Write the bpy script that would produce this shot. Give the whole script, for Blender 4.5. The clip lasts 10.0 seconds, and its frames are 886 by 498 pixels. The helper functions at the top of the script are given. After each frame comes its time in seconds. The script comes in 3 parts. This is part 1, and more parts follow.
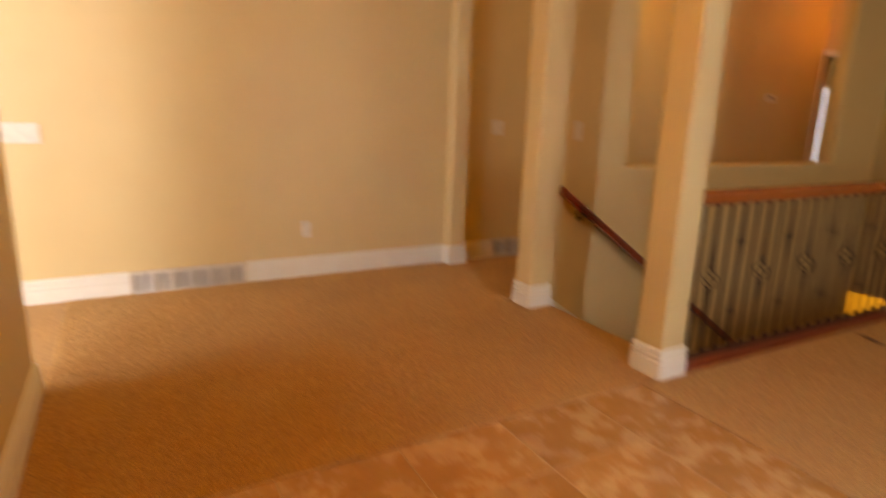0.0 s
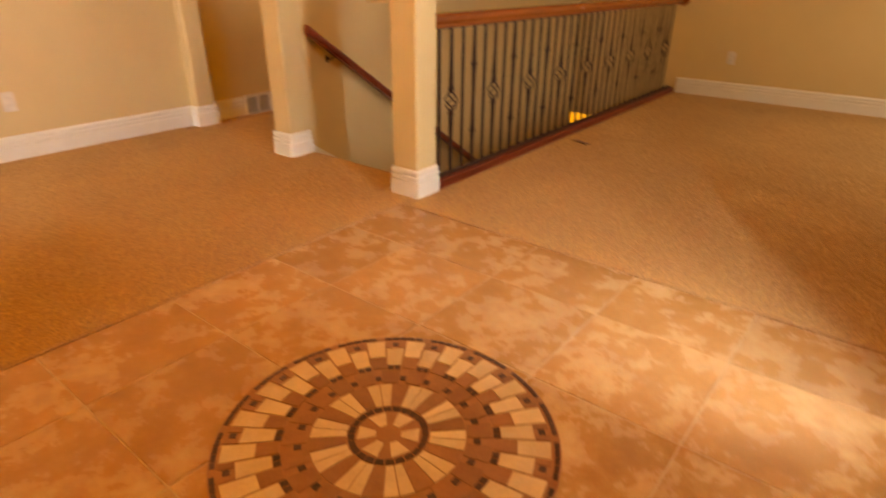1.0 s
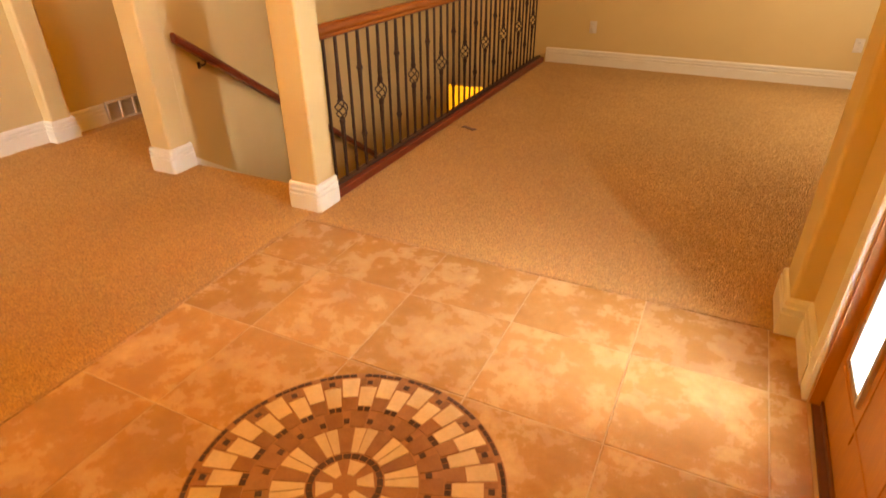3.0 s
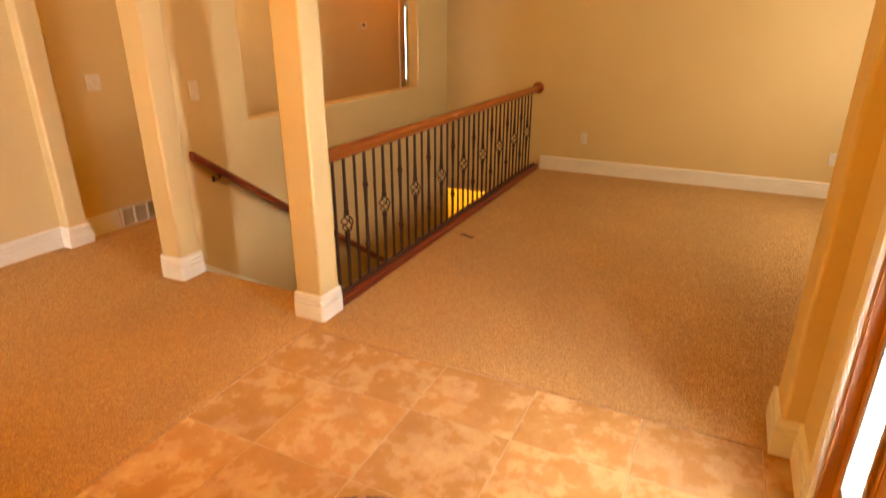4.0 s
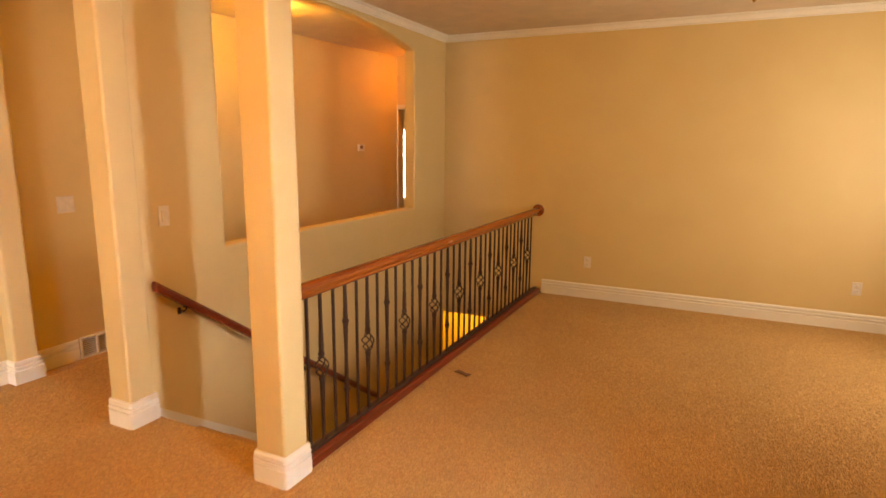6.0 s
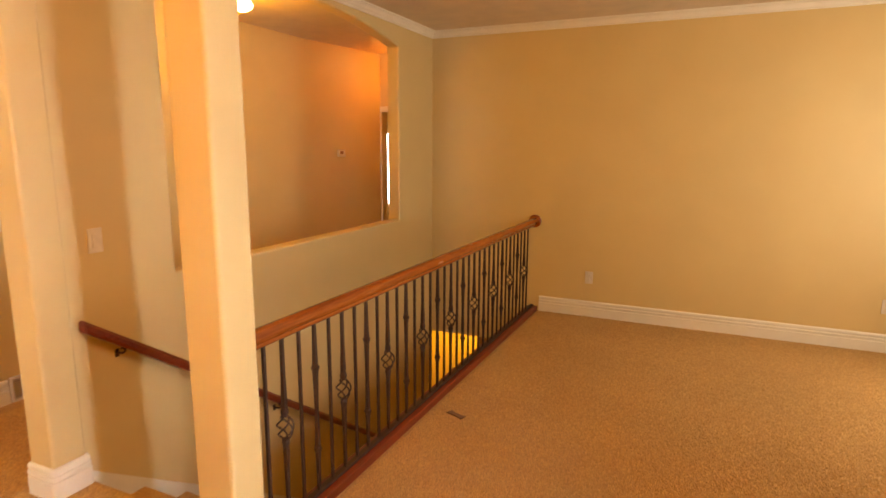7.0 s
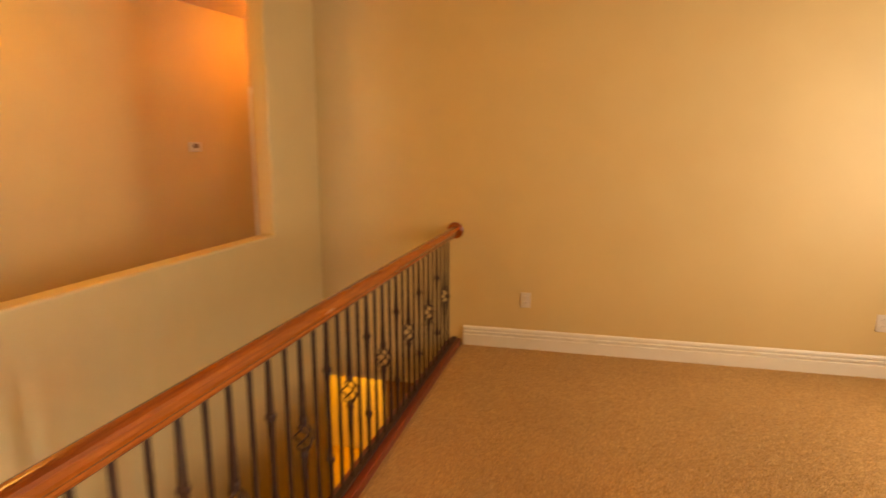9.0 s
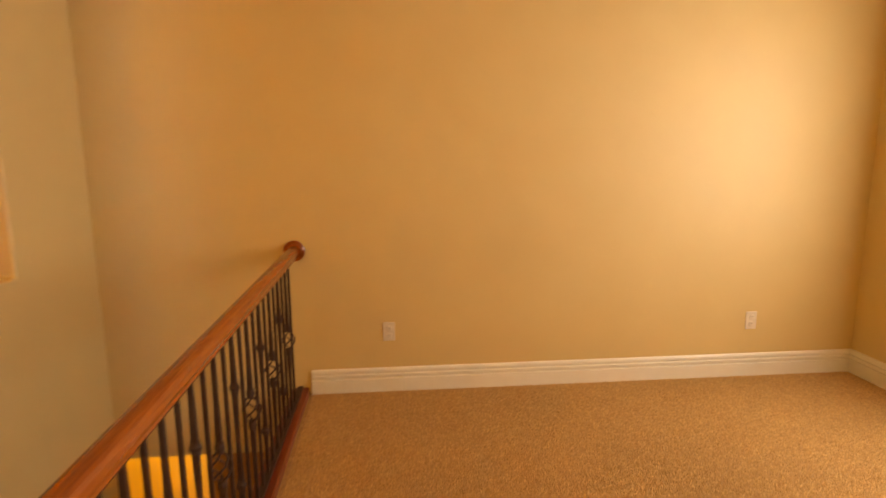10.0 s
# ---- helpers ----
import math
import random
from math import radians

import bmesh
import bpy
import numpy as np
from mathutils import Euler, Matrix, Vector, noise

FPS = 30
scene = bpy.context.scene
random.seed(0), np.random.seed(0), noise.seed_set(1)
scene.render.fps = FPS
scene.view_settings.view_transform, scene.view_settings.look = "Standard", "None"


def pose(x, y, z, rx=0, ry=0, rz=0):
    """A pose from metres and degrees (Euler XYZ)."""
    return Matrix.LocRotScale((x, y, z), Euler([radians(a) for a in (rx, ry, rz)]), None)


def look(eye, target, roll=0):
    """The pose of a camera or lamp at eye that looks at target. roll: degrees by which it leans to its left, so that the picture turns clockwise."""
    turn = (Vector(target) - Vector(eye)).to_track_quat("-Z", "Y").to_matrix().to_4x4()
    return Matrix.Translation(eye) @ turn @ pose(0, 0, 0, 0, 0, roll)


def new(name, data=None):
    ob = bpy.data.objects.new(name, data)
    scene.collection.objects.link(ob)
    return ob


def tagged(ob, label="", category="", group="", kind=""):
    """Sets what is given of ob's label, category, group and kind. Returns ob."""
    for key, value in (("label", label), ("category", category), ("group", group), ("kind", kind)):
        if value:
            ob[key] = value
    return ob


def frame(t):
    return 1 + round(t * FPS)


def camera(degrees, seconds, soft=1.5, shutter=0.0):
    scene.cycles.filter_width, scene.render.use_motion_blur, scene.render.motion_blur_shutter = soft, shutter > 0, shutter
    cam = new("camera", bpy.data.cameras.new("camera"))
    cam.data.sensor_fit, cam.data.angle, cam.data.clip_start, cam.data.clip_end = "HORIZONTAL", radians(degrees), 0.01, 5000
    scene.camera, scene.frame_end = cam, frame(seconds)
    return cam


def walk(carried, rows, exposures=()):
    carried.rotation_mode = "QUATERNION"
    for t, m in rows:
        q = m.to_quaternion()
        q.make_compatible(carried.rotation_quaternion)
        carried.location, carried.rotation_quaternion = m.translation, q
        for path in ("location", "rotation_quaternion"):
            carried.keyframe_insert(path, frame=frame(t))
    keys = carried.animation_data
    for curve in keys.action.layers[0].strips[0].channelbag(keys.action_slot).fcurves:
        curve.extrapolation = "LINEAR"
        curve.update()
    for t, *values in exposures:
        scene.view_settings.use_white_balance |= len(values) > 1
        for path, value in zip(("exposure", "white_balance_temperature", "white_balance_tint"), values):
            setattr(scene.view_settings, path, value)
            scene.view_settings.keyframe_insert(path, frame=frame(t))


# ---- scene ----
cam = camera(74.7, 10.0, 1.5, 0.6)
PATH = [
    (0, (1.762, -2.194, 1.243), (0.058, -1.252, 0.785), 1.9),
    (0.5, (1.861, -2.195, 1.181), (0.481, -0.941, 0.458), 1.3),
    (1, (1.921, -2.212, 1.118), (0.804, -0.797, 0.253), 0.5),
    (1.5, (1.851, -2.236, 1.06), (0.962, -0.73, 0.09), 0.2),
    (2, (1.815, -2.221, 1.132), (1.027, -0.691, 0.112), 0.1),
    (2.2, (1.812, -2.21, 1.162), (1.037, -0.674, 0.143), -0.2),
    (3.3, (1.801, -2.239, 1.477), (1.044, -0.662, 0.508), -0.2),
    (3.5, (1.811, -2.254, 1.523), (1.04, -0.65, 0.608), -0.1),
    (4, (1.812, -2.272, 1.547), (1.008, -0.591, 0.821), 0.1),
    (4.5, (1.818, -2.256, 1.597), (0.985, -0.528, 1.03), 0.0),
    (5, (1.787, -2.214, 1.609), (0.942, -0.457, 1.163), 0.5),
    (5.5, (1.773, -2.106, 1.589), (0.911, -0.339, 1.22), 0.2),
    (5.7, (1.735, -2.014, 1.576), (0.875, -0.245, 1.214), 0.4),
    (6.8, (1.509, -1.468, 1.58), (0.673, 0.315, 1.229), 0.3),
    (7, (1.43, -1.378, 1.6), (0.615, 0.414, 1.25), 0.3),
    (7.5, (1.316, -1.113, 1.548), (0.554, 0.703, 1.203), 0.0),
    (8, (1.164, -0.756, 1.514), (0.45, 1.082, 1.182), 0.2),
    (8.5, (1.032, -0.479, 1.509), (0.364, 1.375, 1.172), 0.2),
    (9, (0.909, -0.152, 1.504), (0.423, 1.757, 1.159), -0.1),
    (9.5, (0.683, 0.283, 1.457), (0.576, 2.251, 1.116), -0.3),
    (10, (0.502, 0.672, 1.482), (0.676, 2.634, 1.134), -0.4),
]
EXPOSURES = [(0, -0.34, 9600, 15), (0.5, -0.06, 10400, 17), (1.0, 0.18, 11000, 19), (1.5, 0.46, 11000, 18), (2.0, 0.58, 11000, 17), (4.0, 0.56, 10800, 17), (7.5, 0.56, 10600, 17), (10, 0.71, 10600, 17)]
walk(cam, [(t, look(eye, target, roll)) for t, eye, target, roll in PATH], EXPOSURES)

# ---- light ----
world = bpy.data.worlds.new("world")
scene.world = world
world.use_nodes = True
sky = world.node_tree.nodes.new("ShaderNodeTexSky")
sky.sky_type, sky.sun_disc, sky.sun_elevation, sky.sun_rotation = "NISHITA", False, radians(45), radians(200)
world.node_tree.links.new(sky.outputs[0], world.node_tree.nodes["Background"].inputs[0])
world.node_tree.nodes["Background"].inputs[1].default_value = 0.1


def area_lamp(name, eye, target, width, height, watts, colour, spread=180):
    data = bpy.data.lights.new(name, "AREA")
    data.shape, data.size, data.size_y = "RECTANGLE", width, height
    data.energy, data.color, data.spread = watts, colour, radians(spread)
    ob = new(name, data)
    ob.matrix_world = look(eye, target)
    return ob


def point_lamp(name, place, watts, colour, radius=0.07):
    data = bpy.data.lights.new(name, "POINT")
    data.energy, data.color, data.shadow_soft_size = watts, colour, radius
    ob = new(name, data)
    ob.location = place
    return ob


DAY = (0.72, 0.89, 1.36)
DOORDAY = (0.66, 0.91, 1.42)
FILTERED = (0.85, 0.90, 1.02)
area_lamp("porch_daylight", (3.34, -1.37, 2.10), (2.34, -1.37, 2.10), 1.90, 4.2, 820, DOORDAY)
area_lamp("living_window_daylight", (3.46, 2.55, 1.52), (2.46, 2.55, 1.52), 1.3, 1.35, 36, FILTERED)
area_lamp("dining_window_daylight", (2.22, -4.60, 1.55), (1.2, -4.45, 1.45), 1.4, 1.25, 200, DAY)
area_lamp("dining_back_window_daylight", (-0.60, -5.56, 1.55), (-0.75, -4.5, 1.45), 1.7, 1.25, 115, DAY)
point_lamp("hall_lamp_light", (-1.75, 2.03, 2.42), 10, (1.0, 0.46, 0.05), 0.09)
point_lamp("hall_end_lamp_light", (-1.72, 4.62, 2.38), 4.5, (1.0, 0.22, 0.02), 0.10)
point_lamp("foyer_lamp_light", (0.50, -1.50, 2.42), 36, (1.0, 0.45, 0.03), 0.20)
point_lamp("basement_lamp_light", (-1.75, 5.95, -0.72), 38, (1.0, 0.66, 0.12), 0.07)
area_lamp("end_room_daylight", (-4.18, 7.64, 1.25), (-3.9, 5.5, 1.2), 0.9, 1.2, 12, DAY)

# ---- materials ----


def material(name, base, rough=0.6, metal=0.0, dark=None, scale=30.0, fine=300.0, bump=0.05, detail=4.0, stretch=(1, 1, 1), low=0.35, high=0.65, per_piece=0.0, blotch=0.0, coat=0.0):
    """A surface of two colours mixed by noise at two scales, with a fine relief."""
    m = bpy.data.materials.new(name)
    m.use_nodes = True
    nt = m.node_tree
    n, l = nt.nodes, nt.links
    bsdf = n["Principled BSDF"]
    bsdf.inputs["Roughness"].default_value, bsdf.inputs["Metallic"].default_value = rough, metal
    bsdf.inputs["Coat Weight"].default_value = coat
    bsdf.inputs["Coat Roughness"].default_value = 0.16
    dark = dark or tuple(c * 0.86 for c in base)
    co = n.new("ShaderNodeTexCoord")
    mp = n.new("ShaderNodeMapping")
    mp.inputs["Scale"].default_value = stretch
    l.new(co.outputs["Object"], mp.inputs["Vector"])
    vec = mp.outputs[0]
    info = None
    if per_piece:
        info = n.new("ShaderNodeObjectInfo")
        far = n.new("ShaderNodeMath")
        far.operation = "MULTIPLY"
        far.inputs[1].default_value = 37.0
        l.new(info.outputs["Random"], far.inputs[0])
        add = n.new("ShaderNodeVectorMath")
        l.new(vec, add.inputs[0])
        l.new(far.outputs[0], add.inputs[1])
        vec = add.outputs[0]
    big = n.new("ShaderNodeTexNoise")
    big.inputs["Scale"].default_value, big.inputs["Detail"].default_value = scale, detail
    l.new(vec, big.inputs["Vector"])
    small = n.new("ShaderNodeTexNoise")
    small.inputs["Scale"].default_value, small.inputs["Detail"].default_value = fine, 2.0
    l.new(vec, small.inputs["Vector"])
    both = n.new("ShaderNodeMix")
    both.inputs[0].default_value = 0.35
    l.new(big.outputs["Fac"], both.inputs[2])
    l.new(small.outputs["Fac"], both.inputs[3])
    ramp = n.new("ShaderNodeMapRange")
    ramp.inputs[1].default_value, ramp.inputs[2].default_value = low, high
    l.new(both.outputs[0], ramp.inputs[0])
    mix = n.new("ShaderNodeMix")
    mix.data_type = "RGBA"
    mix.inputs[6].default_value, mix.inputs[7].default_value = (*dark, 1), (*base, 1)
    l.new(ramp.outputs[0], mix.inputs[0])
    out = mix.outputs[2]
    if per_piece or blotch:
        hsv = n.new("ShaderNodeHueSaturation")
        span = n.new("ShaderNodeMapRange")
        if per_piece:
            l.new(info.outputs["Random"], span.inputs[0])
            span.inputs[3].default_value, span.inputs[4].default_value = 1 - per_piece, 1 + per_piece
        else:
            wide = n.new("ShaderNodeTexNoise")
            wide.inputs["Scale"].default_value = 1.3
            l.new(vec, wide.inputs["Vector"])
            l.new(wide.outputs["Fac"], span.inputs[0])
            span.inputs[1].default_value, span.inputs[2].default_value = 0.3, 0.7
            span.inputs[3].default_value, span.inputs[4].default_value = 1 - blotch, 1 + blotch
        l.new(span.outputs[0], hsv.inputs["Value"])
        l.new(out, hsv.inputs["Color"])
        out = hsv.outputs[0]
    l.new(out, bsdf.inputs["Base Color"])
    rr = n.new("ShaderNodeMapRange")
    rr.inputs[3].default_value, rr.inputs[4].default_value = max(0.02, rough - 0.08), min(1, rough + 0.08)
    l.new(big.outputs["Fac"], rr.inputs[0])
    l.new(rr.outputs[0], bsdf.inputs["Roughness"])
    if bump:
        bp = n.new("ShaderNodeBump")
        bp.inputs["Strength"].default_value, bp.inputs["Distance"].default_value = min(1.0, bump * 4), 0.004
        l.new(both.outputs[0], bp.inputs["Height"])
        l.new(bp.outputs[0], bsdf.inputs["Normal"])
    return m


def glow(name, colour, strength):
    m = bpy.data.materials.new(name)
    m.use_nodes = True
    bsdf = m.node_tree.nodes["Principled BSDF"]
    bsdf.inputs["Base Color"].default_value = (0.8, 0.8, 0.78, 1)
    bsdf.inputs["Emission Color"].default_value = (*colour, 1)
    bsdf.inputs["Emission Strength"].default_value = strength
    return m


def clear_glass(name, rough):
    m = bpy.data.materials.new(name)
    m.use_nodes = True
    bsdf = m.node_tree.nodes["Principled BSDF"]
    bsdf.inputs["Base Color"].default_value = (0.97, 0.98, 0.97, 1)
    bsdf.inputs["Roughness"].default_value = rough
    bsdf.inputs["Transmission Weight"].default_value = 1.0
    bsdf.inputs["IOR"].default_value = 1.45
    return m


PAINT = material("tan_wall_paint", (0.66, 0.505, 0.240), 0.5, dark=(0.63, 0.475, 0.223), scale=3.0, fine=220.0, bump=0.035, detail=5)
CEILING = material("ceiling_paint", (0.70, 0.58, 0.40), 0.8, scale=6.0, fine=160.0, bump=0.08)
TRIM = material("white_trim_paint", (0.80, 0.77, 0.65), 0.35, dark=(0.76, 0.72, 0.59), scale=9.0, fine=120.0, bump=0.01)
CARPET = material("beige_carpet", (0.56, 0.340, 0.140), 0.95, dark=(0.35, 0.188, 0.068), scale=95.0, fine=330.0, bump=0.25, low=0.36, high=0.60, detail=3, blotch=0.07)

def slate_tile():
    """Mottled rust, tan and cream slate: cloudy patches with ragged rims, fine specks, a slightly uneven face."""
    m = bpy.data.materials.new("mottled_slate_tile")
    m.use_nodes = True
    n, l = m.node_tree.nodes, m.node_tree.links
    bsdf = n["Principled BSDF"]
    co = n.new("ShaderNodeTexCoord")
    info = n.new("ShaderNodeObjectInfo")
    far = n.new("ShaderNodeMath")
    far.operation, far.inputs[1].default_value = "MULTIPLY", 53.0
    l.new(info.outputs["Random"], far.inputs[0])
    add = n.new("ShaderNodeVectorMath")
    l.new(co.outputs["Object"], add.inputs[0])
    l.new(far.outputs[0], add.inputs[1])

    def cloud(scale, detail, rough, distort):
        t = n.new("ShaderNodeTexNoise")
        for key, value in (("Scale", scale), ("Detail", detail), ("Roughness", rough), ("Distortion", distort)):
            t.inputs[key].default_value = value
        l.new(add.outputs[0], t.inputs["Vector"])
        return t.outputs["Fac"]

    def ramp(fac, stops):
        r = n.new("ShaderNodeValToRGB")
        r.color_ramp.elements[0].position, r.color_ramp.elements[1].position = stops[0][0], stops[-1][0]
        for pos, _ in stops[1:-1]:
            r.color_ramp.elements.new(pos)
        for e, (_, c) in zip(r.color_ramp.elements, stops):
            e.color = (*c, 1)
        l.new(fac, r.inputs[0])
        return r.outputs[0]

    def mixed(kind, fac, a, b):
        x = n.new("ShaderNodeMix")
        x.data_type, x.blend_type = "RGBA", kind
        if isinstance(fac, float):
            x.inputs[0].default_value = fac
        else:
            l.new(fac, x.inputs[0])
        l.new(a, x.inputs[6])
        if isinstance(b, tuple):
            x.inputs[7].default_value = (*b, 1)
        else:
            l.new(b, x.inputs[7])
        return x.outputs[2]

    patches = cloud(7.0, 11.0, 0.66, 0.15)
    base = ramp(patches, [(0.30, (0.41, 0.195, 0.062)), (0.42, (0.46, 0.232, 0.076)), (0.50, (0.51, 0.275, 0.097)), (0.57, (0.55, 0.318, 0.125)), (0.68, (0.62, 0.400, 0.190))])
    rust = ramp(cloud(4.2, 12.0, 0.68, 0.2), [(0.50, (0, 0, 0)), (0.60, (0.5, 0.5, 0.5))])
    base = mixed("MIX", rust, base, (0.41, 0.210, 0.082))
    veins = ramp(cloud(7.0, 8.0, 0.6, 0.4), [(0.485, (0, 0, 0)), (0.500, (1, 1, 1)), (0.515, (0, 0, 0))])
    half = n.new("ShaderNodeMath")
    half.operation, half.inputs[1].default_value = "MULTIPLY", 0.05
    l.new(veins, half.inputs[0])
    base = mixed("MIX", half.outputs[0], base, (0.28, 0.13, 0.06))
    specks = ramp(cloud(38.0, 5.0, 0.65, 0.6), [(0.66, (0, 0, 0)), (0.76, (1, 1, 1))])
    spk = n.new("ShaderNodeMath")
    spk.operation, spk.inputs[1].default_value = "MULTIPLY", 0.5
    l.new(specks, spk.inputs[0])
    base = mixed("MIX", spk.outputs[0], base, (0.70, 0.52, 0.34))
    hsv = n.new("ShaderNodeHueSaturation")
    span = n.new("ShaderNodeMapRange")
    span.inputs[3].default_value, span.inputs[4].default_value = 0.88, 1.10
    l.new(info.outputs["Random"], span.inputs[0])
    l.new(span.outputs[0], hsv.inputs["Value"])
    l.new(base, hsv.inputs["Color"])
    l.new(hsv.outputs[0], bsdf.inputs["Base Color"])
    rr = n.new("ShaderNodeMapRange")
    rr.inputs[3].default_value, rr.inputs[4].default_value = 0.18, 0.36
    l.new(patches, rr.inputs[0])
    l.new(rr.outputs[0], bsdf.inputs["Roughness"])
    bp = n.new("ShaderNodeBump")
    bp.inputs["Strength"].default_value, bp.inputs["Distance"].default_value = 0.35, 0.006
    l.new(patches, bp.inputs["Height"])
    l.new(bp.outputs[0], bsdf.inputs["Normal"])
    return m


TILE = slate_tile()
ACCENT = material("terracotta_wall_paint", (0.42, 0.190, 0.045), 0.55, dark=(0.39, 0.170, 0.040), scale=3.0, fine=220.0, bump=0.035, detail=5)
GROUT = material("sand_grout", (0.62, 0.43, 0.24), 0.9, scale=40.0, fine=400.0, bump=0.1)
CREAM = material("cream_marble_piece", (0.70, 0.52, 0.29), 0.35, dark=(0.60, 0.42, 0.22), scale=14.0, fine=90.0, bump=0.02, per_piece=0.08)
BROWN = material("brown_stone_piece", (0.33, 0.150, 0.055), 0.4, dark=(0.26, 0.108, 0.038), scale=20.0, fine=120.0, bump=0.03, per_piece=0.14)
DARKSTONE = material("dark_stone_piece", (0.085, 0.034, 0.018), 0.4, dark=(0.050, 0.020, 0.012), scale=40.0, fine=160.0, bump=0.03, per_piece=0.2)
OAK = material("red_oak_rail_wood", (0.36, 0.088, 0.013), 0.24, dark=(0.20, 0.042, 0.007), scale=16.0, fine=130.0, bump=0.03, stretch=(1, 0.06, 1), low=0.38, high=0.62, coat=0.2)
MAHOGANY = material("dark_red_stained_wood", (0.22, 0.033, 0.010), 0.32, dark=(0.13, 0.018, 0.006), scale=16.0, fine=130.0, bump=0.03, stretch=(1, 0.06, 1), low=0.38, high=0.62, coat=0.2)
DOORWOOD = material("stained_door_wood", (0.54, 0.25, 0.08), 0.4, dark=(0.44, 0.185, 0.055), scale=14.0, fine=110.0, bump=0.02, stretch=(1, 1, 0.07), coat=0.2)
IRON = material("dark_bronze_iron", (0.045, 0.018, 0.009), 0.5, metal=0.1, dark=(0.028, 0.011, 0.006), scale=60.0, fine=300.0, bump=0.05)
BRASS = material("aged_brass", (0.50, 0.30, 0.09), 0.35, metal=1.0, scale=50.0, bump=0.02)
STEEL = material("brushed_nickel", (0.55, 0.52, 0.48), 0.3, metal=1.0, scale=60.0, bump=0.01)
PLASTIC = material("ivory_plastic", (0.74, 0.68, 0.56), 0.4, scale=20.0, fine=200.0, bump=0.0)
GRILLE = material("white_enamel", (0.72, 0.66, 0.55), 0.4, scale=25.0, fine=200.0, bump=0.01)
# Dark colour painted as the shade inside vent ducts and outlet slots.
RECESS_SHADE = material("recess_shade", (0.10, 0.07, 0.05), 0.8, scale=20.0, bump=0.02)
BRONZE = material("bronze_threshold", (0.16, 0.050, 0.02), 0.5, metal=0.1, scale=30.0, bump=0.02)
CARDBOARD = material("brown_register_metal", (0.17, 0.08, 0.03), 0.6, scale=40.0, bump=0.03)
BULB = glow("lit_frosted_glass", (1.0, 0.72, 0.36), 9.0)
SKYGLOW = glow("daylight_haze", (0.80, 0.95, 1.25), 5.0)
GLASS = clear_glass("glass", 0.02)
FROSTED = clear_glass("obscure_glass", 0.55)

# ---- mesh helpers ----


def mesh_of(name, bm, mat, smooth=False):
    me = bpy.data.meshes.new(name)
    bmesh.ops.recalc_face_normals(bm, faces=bm.faces)
    if smooth:
        for f in bm.faces:
            f.smooth = True
    bm.to_mesh(me)
    bm.free()
    me.materials.append(mat)
    return me


def part(name, bm, mat, parent=None, label="", smooth=False):
    ob = new(name, mesh_of(name, bm, mat, smooth))
    ob.parent = parent
    if label:
        ob["label"] = label
    return ob


def thing(name, place, label, category, group="", kind=""):
    ob = new(name)
    ob.empty_display_size = 0.1
    ob.location = place
    return tagged(ob, label, category, group, kind)


def setting(name, bm, mat, label, category, smooth=False):
    return tagged(part(name, bm, mat, None, "", smooth), label, category, "", "structure")


def add_box(bm, lo, hi, bevel=0.0, segments=2):
    made = bmesh.ops.create_cube(bm, size=1.0)["verts"]
    for v in made:
        v.co = Vector([lo[k] + (v.co[k] + 0.5) * (hi[k] - lo[k]) for k in range(3)])
    if bevel:
        edges = list({e for v in made for e in v.link_edges})
        bmesh.ops.bevel(bm, geom=edges, offset=bevel, segments=segments, affect="EDGES", profile=0.5)
    return bm


def box(lo, hi, bevel=0.0, segments=2):
    return add_box(bmesh.new(), lo, hi, bevel, segments)


def add_tube(bm, points, radii, sides=8, cap=True):
    """A round bar through points with a radius at each."""
    rings = []
    for k, p in enumerate(points):
        ahead = (Vector(points[min(k + 1, len(points) - 1)]) - Vector(points[max(k - 1, 0)])).normalized()
        across = ahead.orthogonal().normalized() if k == 0 else (rings_across - ahead * rings_across.dot(ahead)).normalized()
        rings_across = across
        other = ahead.cross(across)
        ring = []
        for s in range(sides):
            a = 2 * math.pi * (s + 0.5) / sides
            ring.append(bm.verts.new(Vector(p) + (across * math.cos(a) + other * math.sin(a)) * radii[k]))
        rings.append(ring)
    for a, b in zip(rings, rings[1:]):
        for s in range(sides):
            bm.faces.new((a[s], a[(s + 1) % sides], b[(s + 1) % sides], b[s]))
    if cap:
        bm.faces.new(list(reversed(rings[0])))
        bm.faces.new(rings[-1])
    return bm


def lathe(bm, profile, centre, sides=24):
    """Turns (radius, height) pairs round the upright through centre."""
    rings = []
    for r, z in profile:
        rings.append([bm.verts.new((centre[0] + r * math.cos(2 * math.pi * s / sides), centre[1] + r * math.sin(2 * math.pi * s / sides), centre[2] + z)) for s in range(sides)])
    for a, b in zip(rings, rings[1:]):
        for s in range(sides):
            bm.faces.new((a[s], a[(s + 1) % sides], b[(s + 1) % sides], b[s]))
    bm.faces.new(list(reversed(rings[0])))
    bm.faces.new(rings[-1])
    return bm


